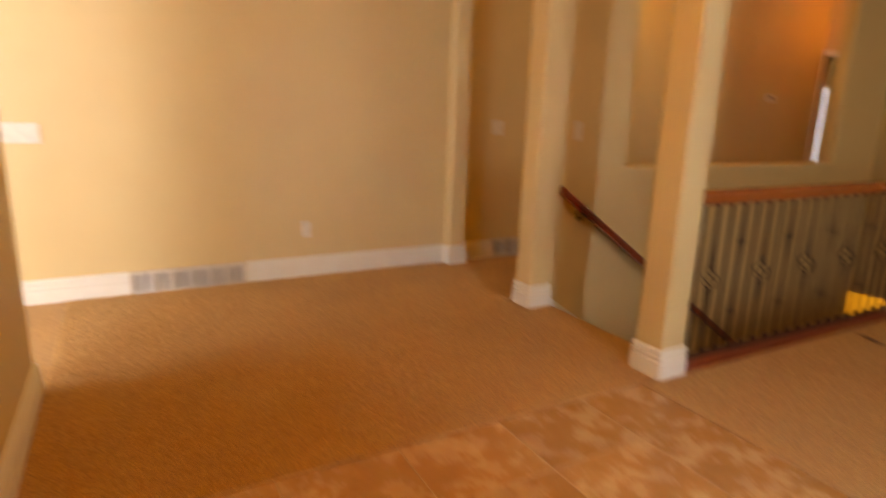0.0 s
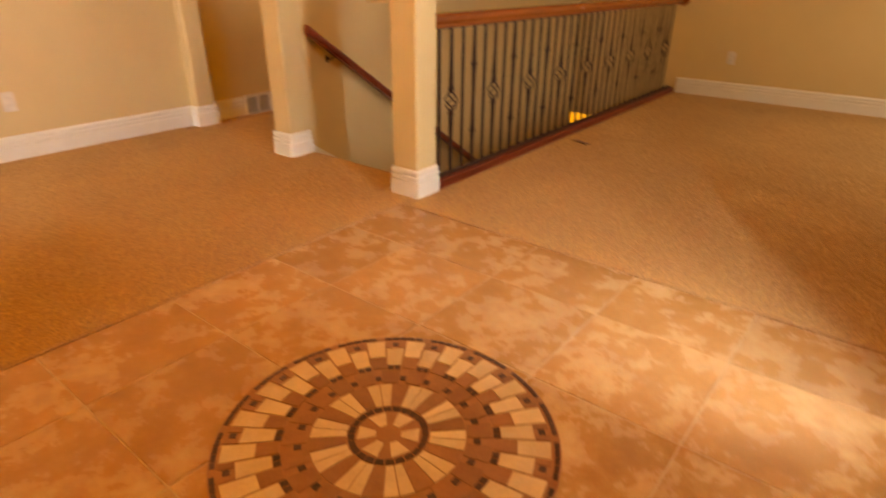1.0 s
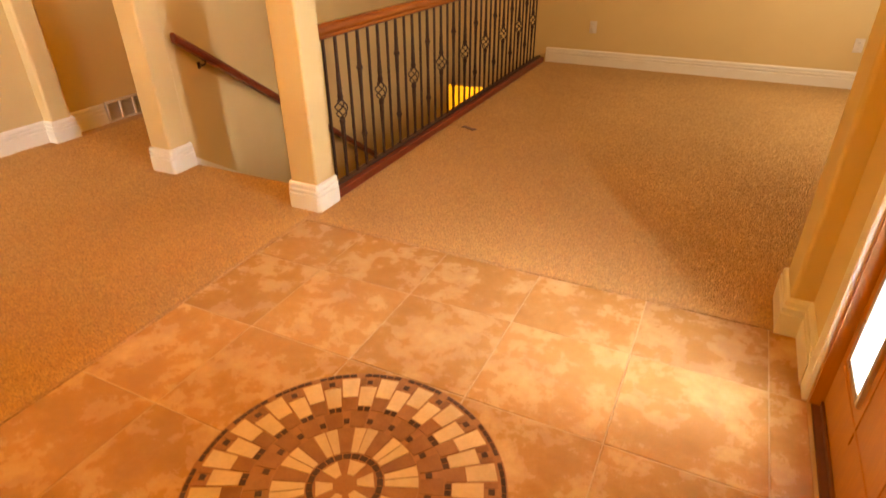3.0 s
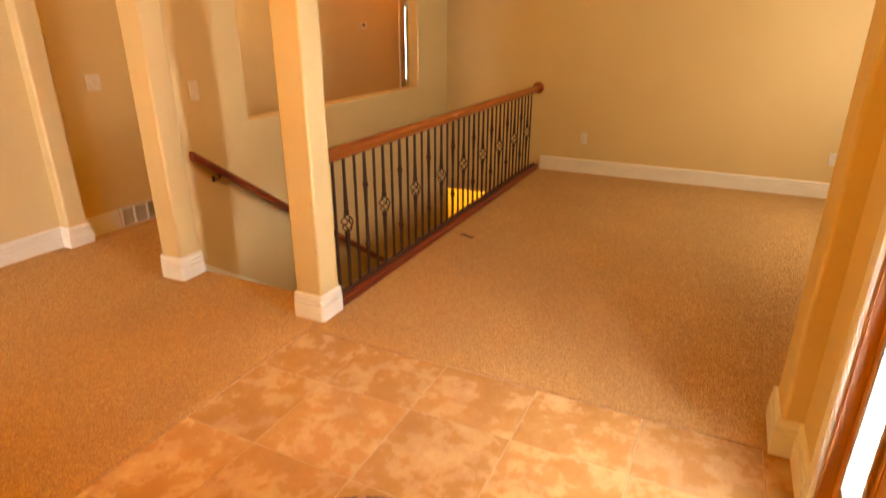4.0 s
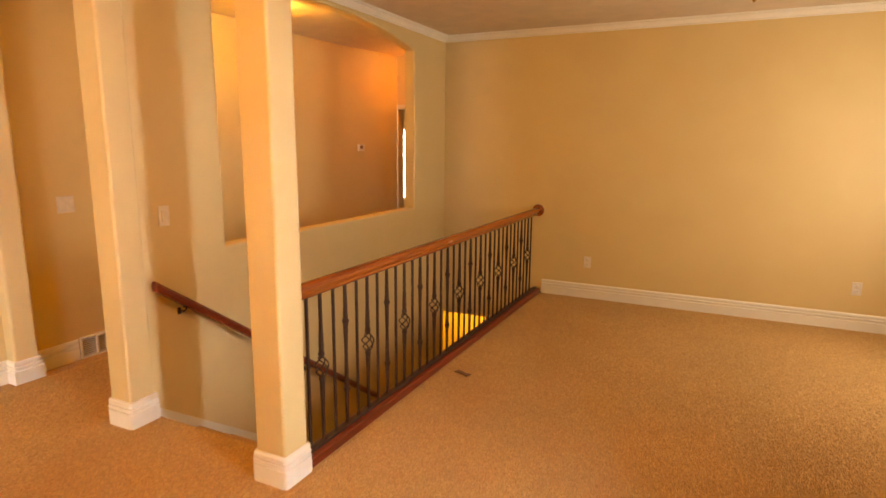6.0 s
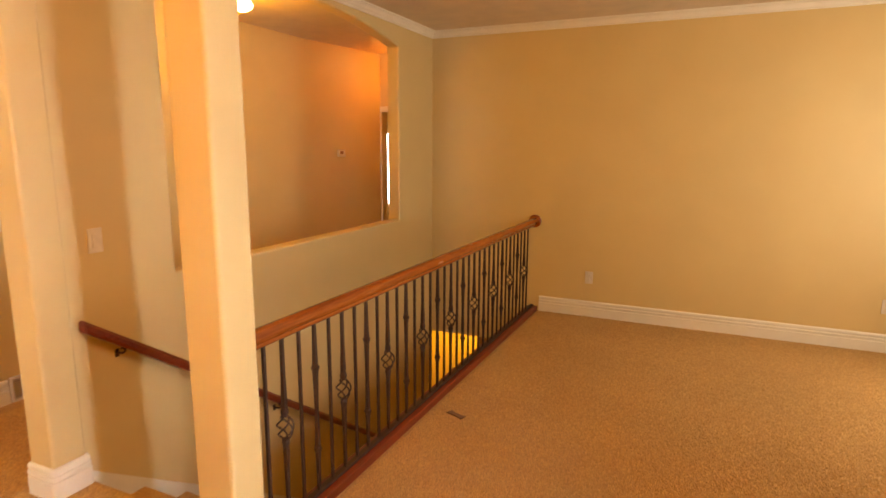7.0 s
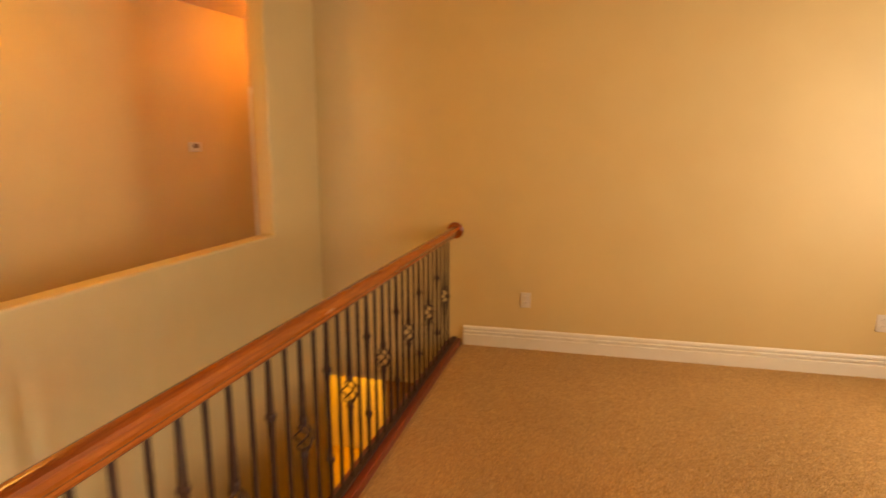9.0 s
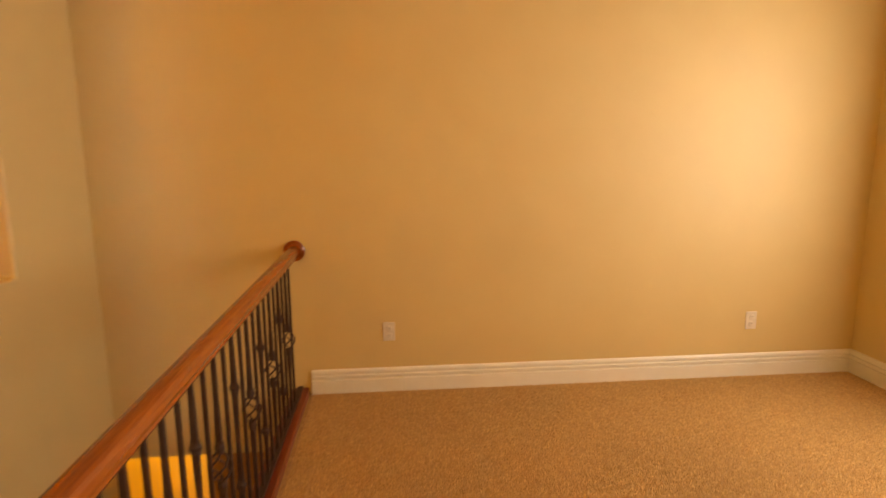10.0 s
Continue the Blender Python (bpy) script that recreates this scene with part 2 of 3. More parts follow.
def moulding(profile, line, closed=False):
    """Runs a profile of (out, up) pairs along a floor line; out is to the right of the way, mitred at the corners."""
    bm = bmesh.new()
    pts = [Vector(p) for p in line]
    count = len(pts)
    rings = []
    for k, p in enumerate(pts):
        before = pts[k - 1] if (k or closed) else None
        after = pts[(k + 1) % count] if (k + 1 < count or closed) else None
        ways = [(b - a).normalized() for a, b in ((before, p), (p, after)) if a is not None and b is not None]
        outs = [Vector((w.y, -w.x)) for w in ways]
        mitre = outs[0] if len(outs) == 1 else (outs[0] + outs[1]) / (1 + outs[0].dot(outs[1]))
        rings.append([bm.verts.new((p.x + mitre.x * o, p.y + mitre.y * o, z)) for o, z in profile])
    pairs = list(zip(rings, rings[1:])) + ([(rings[-1], rings[0])] if closed else [])
    size = len(profile)
    for a, b in pairs:
        for s in range(size):
            bm.faces.new((a[s], a[(s + 1) % size], b[(s + 1) % size], b[s]))
    if not closed:
        bm.faces.new(list(reversed(rings[0])))
        bm.faces.new(rings[-1])
    return bm


def panel_wall(axis, at, thick, us, zs, hole, bevel=0.0, arch=None):
    """An upright wall at axis = at, as a grid of us by zs with the cells in hole left open; arch(u) lifts the hole's top."""
    bm = bmesh.new()
    grid = {}

    def vert(i, j):
        if (i, j) not in grid:
            u, z = us[i], zs[j]
            if arch and j == arch[0]:
                z = arch[1](u)
            grid[i, j] = bm.verts.new((at, u, z) if axis == "x" else (u, at, z))
        return grid[i, j]

    for i in range(len(us) - 1):
        for j in range(len(zs) - 1):
            if not hole(i, j):
                bm.faces.new((vert(i, j), vert(i + 1, j), vert(i + 1, j + 1), vert(i, j + 1)))
    made = bmesh.ops.extrude_face_region(bm, geom=bm.faces[:])
    step = Vector((thick, 0, 0) if axis == "x" else (0, thick, 0))
    for g in made["geom"]:
        if isinstance(g, bmesh.types.BMVert):
            g.co += step
    bmesh.ops.recalc_face_normals(bm, faces=bm.faces)
    if bevel:
        ulo, uhi, zlo, zhi = us[0], us[-1], zs[0], zs[-1]
        edges = []
        for e in bm.edges:
            if len(e.link_faces) == 2 and e.calc_face_angle(0) > 1.0:
                c = (e.verts[0].co + e.verts[1].co) / 2
                u = c.y if axis == "x" else c.x
                if ulo + 0.01 < u < uhi - 0.01 and zlo + 0.01 < c.z < zhi - 0.01:
                    edges.append(e)
        bmesh.ops.bevel(bm, geom=edges, offset=bevel, segments=4, affect="EDGES", profile=0.5)
    return bm


BASE = [(0, 0), (0.019, 0), (0.019, 0.088), (0.0175, 0.091), (0.0090, 0.0925), (0.0080, 0.0990), (0.0172, 0.1030), (0.0178, 0.1160), (0.0165, 0.1185), (0.0075, 0.1200), (0.0070, 0.1265), (0.0150, 0.1310), (0.0140, 0.1450), (0.0085, 0.1530), (0, 0.1555)]
CROWN = [(0, 2.643), (0.009, 2.643), (0.013, 2.649), (0.009, 2.654), (0.012, 2.658), (0.028, 2.670), (0.036, 2.682), (0.044, 2.688), (0.040, 2.694), (0.054, 2.699), (0.056, 2.709), (0, 2.709)]
H = 2.71

# ---- walls ----
TURN_A, TURN_B, TURN_C, HALL_END = Vector((-2.44, 3.50)), Vector((-2.44, 3.76)), Vector((-2.394, 4.016)), Vector((-2.243, 4.85))
turn_line = [TURN_A * (1 - f) ** 2 + TURN_B * 2 * f * (1 - f) + TURN_C * f * f for f in [k / 16 for k in range(17)]] + [HALL_END]
bm = bmesh.new()
outline = [(-2.44, -5.60)] + [tuple(p) for p in turn_line] + [(-2.56, 4.85), (-2.56, -5.60)]
low = [bm.verts.new((x, y, 0)) for x, y in outline]
top = [bm.verts.new((x, y, H)) for x, y in outline]
for k in range(len(outline)):
    m = (k + 1) % len(outline)
    bm.faces.new((low[k], low[m], top[m], top[k]))
bm.faces.new(low)
bm.faces.new(top)
setting("wall_left", bm, PAINT, "long tan painted wall that turns gently at its end", "wall")

ARCH_LO, ARCH_HI, SILL, SPRING, APEX = 0.836, 3.36, 0.918, 2.465, 2.606
half = (ARCH_HI - ARCH_LO) / 2
mid = (ARCH_HI + ARCH_LO) / 2
rise = APEX - SPRING
rad = (half * half + rise * rise) / (2 * rise)


def arch_height(u):
    d = u - mid
    if abs(d) >= half - 1e-6:
        return SPRING
    return APEX - rad + math.sqrt(rad * rad - d * d)


steps = 24
us = [0.10] + [ARCH_LO + (ARCH_HI - ARCH_LO) * k / steps for k in range(steps + 1)] + [4.06]
zs = [-2.5, SILL, SPRING, H]
setting("wall_stair", panel_wall("x", -1.17, -0.12, us, zs, lambda i, j: j == 1 and 1 <= i <= steps, 0.016, (2, arch_height)), PAINT, "tan stairwell wall with an arched opening to the hall", "wall")
setting("wall_far", box((-1.17, 4.06, -0.36), (3.49, 4.18, H)), PAINT, "plain tan living room wall", "wall")
setting("wall_right", panel_wall("x", 3.49, 0.12, [0.0, 1.85, 3.25, 4.18], [0, 0.9, 2.2, H], lambda i, j: i == 1 and j == 1, 0.012), PAINT, "tan living room wall with a window", "wall")
setting("wall_living_front", box((2.38, 0.0, 0), (3.49, 0.12, H)), PAINT, "short tan wall beside the foyer", "wall")
setting("wall_door", panel_wall("x", 2.26, 0.12, [-5.72, -5.3, -3.9, -2.60, -1.455, -0.455, 0.12], [0, 0.9, 2.07, 2.2, H], lambda i, j: (i == 4 and j < 2) or (i == 1 and 1 <= j <= 2)), PAINT, "tan front wall with the entry door", "wall")
setting("wall_foyer_side", box((-1.05, -2.72, 0), (2.26, -2.60, H), 0.012, 3), PAINT, "tan wall end beside the foyer", "wall")
setting("wall_dining_back", panel_wall("y", -5.60, -0.12, [-2.56, -1.5, 0.3, 2.26], [0, 0.9, 2.2, H], lambda i, j: i == 1 and j == 1), PAINT, "plain tan wall", "wall")
setting("wall_hall_end", panel_wall("y", 4.85, 0.12, [-2.56, -2.22, -1.45, -1.17], [0, 2.0, H], lambda i, j: i == 1 and j == 0), PAINT, "tan hall end wall with a doorway", "wall")
# Added out of view: blocks a light leak and bounces warm light into the hall.
setting("wall_hall_closing", box((-1.29, 4.062, 0), (-1.17, 4.85, H)), PAINT, "unseen tan wall added to close the hall and keep its light in", "wall")
setting("wall_under_floor", box((-0.13, 0.25, -2.5), (-0.01, 4.06, -0.012)), PAINT, "stairwell wall below the railing", "wall")
setting("ceiling", add_box(box((-2.56, -5.72, H), (2.38, 4.97, H + 0.12)), (2.38, 0.0, H), (3.61, 4.97, H + 0.12)), CEILING, "flat off-white ceiling", "ceiling")
setting("ceiling_hall", box((-2.44, 0.28, 2.67), (-1.29, 4.85, H - 0.002)), CEILING, "lower flat hall ceiling", "ceiling")
setting("header_beam", box((-2.44, 0.07, 2.43), (0.0, 0.235, H - 0.003), 0.012, 3), PAINT, "tan header beam over the columns", "beam")

# hall end room, beyond the doorway
setting("wall_end_room", panel_wall("y", 7.6, 0.12, [-4.8, -4.72, -3.64, 0.4], [0, 0.52, 1.86, H], lambda i, j: i == 1 and j == 1), PAINT, "wall of the room past the hall doorway", "wall")
setting("wall_end_room_side", box((-4.92, 4.97, 0), (-4.8, 7.72, H)), PAINT, "side wall of the end room", "wall")
setting("wall_end_room_front", box((-4.8, 4.85, 0), (-2.56, 4.97, H)), PAINT, "wall of the end room", "wall")
setting("wall_end_room_east", box((0.4, 4.97, 0), (0.52, 7.72, H)), PAINT, "side wall of the end room", "wall")
setting("ceiling_end_room", box((-4.92, 4.97, H), (0.52, 7.72, H + 0.12)), CEILING, "flat ceiling of the end room", "ceiling")

# basement below the stairs
setting("floor_basement", box((-2.6, 0.10, -2.62), (1.6, 7.6, -2.5)), CARPET, "carpeted lower floor", "floor")
setting("ceiling_basement", box((-2.6, 4.18, -0.36), (1.6, 7.6, -0.26)), CEILING, "lower level ceiling", "ceiling")
setting("wall_basement_back", box((-2.6, 6.6, -2.5), (1.6, 6.72, -0.36)), PAINT, "lamp-lit wall of the lower level", "wall")
setting("wall_basement_west", box((-2.6, 4.06, -2.5), (-2.48, 6.6, -0.36)), PAINT, "side wall of the lower level", "wall")
setting("wall_basement_landing", box((-0.79, 4.45, -2.5), (0.6, 4.56, -0.362), 0.01, 2), ACCENT, "terracotta wall beside the foot of the stair", "wall")
setting("wall_basement_east", box((0.6, 4.06, -2.5), (0.72, 6.6, -0.36)), PAINT, "side wall of the lower level", "wall")
setting("wall_stair_start", box((-1.17, 0.10, -2.5), (-0.13, 0.22, -0.02)), PAINT, "wall below the top stair", "wall")

# ---- floors ----
xs, ys = [-2.56, -1.23, -0.13, -0.03, 2.30, 3.49], [-5.60, -2.60, -0.09, 0.25, 4.06, 4.97]
bm = bmesh.new()
for i in range(5):
    for j in range(5):
        tiled = i == 3 and j == 1
        well = i == 1 and j == 3
        outside = (i == 4 and j < 2) or (j == 4 and i > 0)
        if not (tiled or well or outside):
            add_box(bm, (xs[i], ys[j], -0.20), (xs[i + 1], ys[j + 1], 0.004))
bmesh.ops.remove_doubles(bm, verts=bm.verts, dist=0.0005)
setting("carpet", bm, CARPET, "beige-brown cut pile carpet on the floor", "carpet")
setting("floor_foyer", box((-0.03, -2.60, -0.20), (2.38, -0.09, -0.002)), GROUT, "foyer floor of mottled slate tiles with pale grout", "floor")
setting("floor_end_room", box((-4.8, 4.97, -0.2), (0.4, 7.6, 0.0)), CARPET, "carpeted floor of the end room", "floor")
ground = setting("ground", box((3.61, -60, -0.6), (60, 60, -0.5)), GROUT, "pale outdoor ground", "ground")

# ---- trim ----


def base_run(line, closed=False):
    return setting("baseboard", moulding(BASE, line, closed), TRIM, "white grooved baseboard along the wall", "baseboard")


base_run([(-2.44, -5.6), (-2.44, -2.22)])
base_run([(-2.44, -1.48), (-2.44, 0.14), (-2.355, 0.14), (-2.355, 0.29), (-2.44, 0.29), (-2.44, 0.60)])
base_run([(-2.44, 0.99)] + [tuple(p) for p in turn_line[:-1]] + [(-2.252, 4.80)])
base_run([(0.0, 4.06), (3.49, 4.06), (3.49, 0.12), (2.38, 0.12), (2.26, 0.12)])
base_run([(2.26, 0.14), (2.185, 0.14), (2.185, -0.085), (2.26, -0.085), (2.26, -0.38)])
base_run([(2.26, -1.53), (2.26, -2.60), (-1.05, -2.60), (-1.05, -2.72), (2.26, -2.72)])
setting("crown_moulding", moulding(CROWN, [(-1.17, 0.25), (-1.17, 4.06), (3.49, 4.06), (3.49, 0.12), (2.38, 0.12)]), TRIM, "white stepped crown moulding under the ceiling", "crown moulding")


def rounded(corners, r):
    """A closed floor line with its corners turned into short arcs."""
    line = []
    for k, p in enumerate(corners):
        a, b = Vector(corners[k - 1]) - Vector(p), Vector(corners[(k + 1) % len(corners)]) - Vector(p)
        a, b = a.normalized(), b.normalized()
        c = Vector(p) + (a + b) * r
        for s in range(5):
            f = s / 4 * math.pi / 2
            line.append(tuple(c - b * (r * math.cos(f)) - a * (r * math.sin(f))))
    return line


def pilaster(lo, hi):
    setting("pilaster", box((lo[0], lo[1], 0), (hi[0], hi[1], H - 0.004), 0.018, 4), PAINT, "shallow tan pilaster with rounded corners", "pilaster")


pilaster((-2.46, 0.14), (-2.355, 0.29))
pilaster((2.185, -0.085), (2.30, 0.14))


def column(lo, hi, label):
    ob = thing("column", ((lo[0] + hi[0]) / 2, (lo[1] + hi[1]) / 2, 0), label, "column", "columns at the stair head", "structure")
    cx, cy = ob.location.x, ob.location.y
    w, d = (hi[0] - lo[0]) / 2, (hi[1] - lo[1]) / 2
    part("shaft", box((-w, -d, 0), (w, d, 2.45), 0.014, 4), PAINT, ob)
    part("base_trim", moulding(BASE, rounded([(w, -d), (w, d), (-w, d), (-w, -d)], 0.006), True), TRIM, ob, "white grooved base trim")
    return ob


column((-0.191, 0.019), (-0.019, 0.182), "square tan column with white base beside the stair railing")
column((-1.320, 0.079), (-1.153, 0.235), "square tan column with white base at the stairwell wall")

# ---- stairs ----
RISE, RUN = 0.178, 0.256
stairs = thing("staircase", (-0.65, 0.25, 0), "straight carpeted stair going down between walls", "staircase", "", "structure")
for k in range(13):
    z = -RISE * (k + 1)
    y = RUN * k
    bm = box((-0.52, y - 0.0, z - 0.16), (0.52, y + RUN + 0.022, z), 0.014, 3)
    part("step", bm, CARPET, stairs)
slope = RISE / RUN
bm = bmesh.new()
n = 13
ring = [(-0.02, 0.07), (n * RUN, 0.07 - n * RUN * slope), (n * RUN, -0.30 - n * RUN * slope), (-0.02, -0.30)]
faces = []
for x in (-0.520, -0.505):
    faces.append([bm.verts.new((x, y, z)) for y, z in ring])
bm.faces.new(faces[0])
bm.faces.new(list(reversed(faces[1])))
for s in range(4):
    bm.faces.new((faces[0][s], faces[1][s], faces[1][(s + 1) % 4], faces[0][(s + 1) % 4]))
part("skirt_board", bm, TRIM, stairs, "white skirt board")
part("top_nosing", box((-0.52, -0.03, -0.05), (0.52, 0.012, 0.003), 0.012, 3), CARPET, stairs)

# wall handrail
hand = thing("stair_handrail", (-1.105, 0.245, 0.786), "dark red wooden handrail on metal brackets on the stairwell wall", "handrail")
drop = -0.690
end = 3.05
prof = [(-0.022, -0.030), (0.022, -0.030), (0.027, -0.012), (0.026, 0.012), (0.015, 0.028), (-0.015, 0.028), (-0.026, 0.012), (-0.027, -0.012)]
bm = bmesh.new()
rings = [[bm.verts.new((px, y, y * drop + pz)) for px, pz in prof] for y in (0.0, end)]
for s in range(8):
    bm.faces.new((rings[0][s], rings[0][(s + 1) % 8], rings[1][(s + 1) % 8], rings[1][s]))
bm.faces.new(list(reversed(rings[0])))
bm.faces.new(rings[1])
bmesh.ops.bevel(bm, geom=[e for e in bm.edges if all(v.co.y < 0.01 for v in e.verts)], offset=0.006, segments=2, affect="EDGES")
part("rail", bm, MAHOGANY, hand)
for y in (0.20, 1.30, 2.50):
    bm = bmesh.new()
    z = y * drop
    add_tube(bm, [(0, y, z - 0.028), (0, y, z - 0.046), (-0.02, y, z - 0.060), (-0.058, y, z - 0.063)], [0.006, 0.0055, 0.005, 0.005], 8)
    lathe(bm, [(0.018, -0.03), (0.02, -0.026)], (0, y, z), 12)
    add_box(bm, (-0.064, y - 0.010, z - 0.084), (-0.057, y + 0.010, z - 0.044), 0.002)
    part("bracket", bm, IRON, hand, "dark metal bracket")

# ---- railing ----
RX, Y0, Y1 = -0.066, 0.170, 4.056
railing = thing("railing", (RX, Y0, 0), "red oak guard railing with dark iron balusters along the stairwell", "railing")


def run_profile(profile, y0, y1):
    bm = bmesh.new()
    rings = [[bm.verts.new((px, y - Y0, pz)) for px, pz in profile] for y in (y0, y1)]
    n = len(profile)
    for s in range(n):
        bm.faces.new((rings[0][s], rings[0][(s + 1) % n], rings[1][(s + 1) % n], rings[1][s]))
    bm.faces.new(list(reversed(rings[0])))
    bm.faces.new(rings[1])
    return bm


right = [(0.020, 0.853), (0.024, 0.862), (0.023, 0.870), (0.030, 0.878), (0.033, 0.890), (0.031, 0.905), (0.025, 0.914), (0.017, 0.9192), (0.009, 0.9216), (0.003, 0.9224)]
part("top_rail", run_profile(right + [(-x, z) for x, z in reversed(right)], Y0, Y1 - 0.018), OAK, railing, "red oak handrail")
part("fillet", box((-0.012, 0, 0.846), (0.012, Y1 - Y0 - 0.02, 0.853)), IRON, railing, "thin dark strip")
part("base_plate", box((-0.050, 0, 0.0), (0.050, Y1 - Y0 - 0.004, 0.052), 0.008, 3), MAHOGANY, railing, "dark red base plate")
part("shoe_channel", box((-0.016, 0, 0.052), (0.016, Y1 - Y0 - 0.02, 0.068), 0.003), IRON, railing, "dark iron shoe")
bm = bmesh.new()
lathe(bm, [(0.062, 0), (0.062, 0.008), (0.055, 0.014), (0.048, 0.014), (0.044, 0.020), (0.020, 0.022)], (0, 0, 0), 28)
bmesh.ops.transform(bm, matrix=Matrix.Translation((0, Y1 - Y0, 0.890)) @ Matrix.Rotation(radians(90), 4, "X"), verts=bm.verts)
part("rosette", bm, OAK, railing, "round red oak wall rosette")

BOT, TOP = 0.066, 0.848


def square_bar(bm, stations):
    """An upright square bar: (height, half width, twist) stations."""
    rings = []
    for z, w, a in stations:
        c, s = math.cos(a), math.sin(a)
        rings.append([bm.verts.new((w * (x * c - y * s), w * (x * s + y * c), z)) for x, y in ((-1, -1), (1, -1), (1, 1), (-1, 1))])
    for a, b in zip(rings, rings[1:]):
        for s in range(4):
            bm.faces.new((a[s], a[(s + 1) % 4], b[(s + 1) % 4], b[s]))
    bm.faces.new(list(reversed(rings[0])))
    bm.faces.new(rings[-1])


def plain_baluster():
    bm = bmesh.new()
    square_bar(bm, [(BOT, 0.0062, 0), (TOP, 0.0062, 0)])
    return mesh_of("baluster", bm, IRON)


def knuckle(bm, z, r=0.0185):
    lathe(bm, [(0.009, z - 0.022), (0.0145, z - 0.019), (0.0135, z - 0.012), (r, z - 0.006), (r, z + 0.006), (0.0135, z + 0.012), (0.0145, z + 0.019), (0.009, z + 0.022)], (0, 0, 0), 10)


def knuckle_baluster():
    bm = bmesh.new()
    square_bar(bm, [(BOT, 0.0066, 0), (0.20, 0.0075, 0), (0.265, 0.0095, 0), (0.33, 0.0085, 0), (0.455, 0.0068, 0.0), (0.58, 0.0085, 0), (0.645, 0.0098, 0), (0.71, 0.0085, 0), (TOP, 0.0066, 0)])
    knuckle(bm, 0.265)
    knuckle(bm, 0.645)
    return mesh_of("baluster", bm, IRON)


def basket_baluster():
    bm = bmesh.new()
    lo, hi = 0.410, 0.520
    square_bar(bm, [(BOT, 0.0066, 0), (0.25, 0.0072, 0), (0.36, 0.0098, 0), (lo - 0.018, 0.0080, 0)])
    square_bar(bm, [(hi + 0.018, 0.0080, 0), (0.57, 0.0098, 0), (0.68, 0.0072, 0), (TOP, 0.0066, 0)])
    knuckle(bm, lo - 0.012, 0.0165)
    knuckle(bm, hi + 0.012, 0.0165)
    for w in range(4):
        pts = []
        for k in range(13):
            f = k / 12
            r = 0.006 + 0.029 * math.sin(math.pi * f) ** 0.8
            a = w * math.pi / 2 + f * math.pi * 1.15
            pts.append((r * math.cos(a), r * math.sin(a), lo + (hi - lo) * f))
        add_tube(bm, pts, [0.0040] * 13, 6)
    return mesh_of("baluster", bm, IRON)


KINDS = [plain_baluster(), basket_baluster(), knuckle_baluster()]
k = 0
y = 0.365 - 0.1048
while y < 3.86:
    ob = new("baluster", KINDS[(0, 1, 0, 2)[k % 4]])
    ob.parent = railing
    ob.location = (0, y - Y0, 0)
    y += 0.1048
    k += 1

# ---- wall plates, grilles, thermostat ----


def on_wall(ob, place, facing):
    """Turns a thing built facing +x so that it faces the given degrees."""
    ob.matrix_world = Matrix.Translation(place) @ Matrix.Rotation(radians(facing), 4, "Z")
    return ob


def outlet(place, facing):
    ob = thing("power_outlet", place, "ivory plastic double power outlet low on the tan wall", "outlet", "power outlets")
    part("cover_plate", box((0, -0.036, -0.058), (0.006, 0.036, 0.058), 0.003), PLASTIC, ob)
    for z in (-0.022, 0.022):
        bm = bmesh.new()
        lathe(bm, [(0.0165, 0), (0.0165, 0.003), (0.014, 0.0045)], (0, 0, 0), 16)
        bmesh.ops.transform(bm, matrix=Matrix.Translation((0.006, 0, z)) @ Matrix.Rotation(radians(90), 4, "Y"), verts=bm.verts)
        sock = part("socket", bm, PLASTIC, ob)
        for y in (-0.006, 0.006):
            # Raised dark block in place of a shaded hole.
            part("slot", box((0.0104, y - 0.001, z - 0.002), (0.0112, y + 0.001, z + 0.007)), RECESS_SHADE, sock)
    return on_wall(ob, place, facing)


def switch(place, facing, gangs, label):
    ob = thing("light_switch", place, label, "light switch", "light switches")
    w = 0.036 + 0.023 * (gangs - 1)
    part("cover_plate", box((0, -w, -0.058), (0.006, w, 0.058), 0.003), PLASTIC, ob)
    for g in range(gangs):
        y = (g - (gangs - 1) / 2) * 0.046
        part("rocker", box((0.004, y - 0.0165, -0.033), (0.010, y + 0.0165, 0.033), 0.002), PLASTIC, ob)
    return on_wall(ob, place, facing)


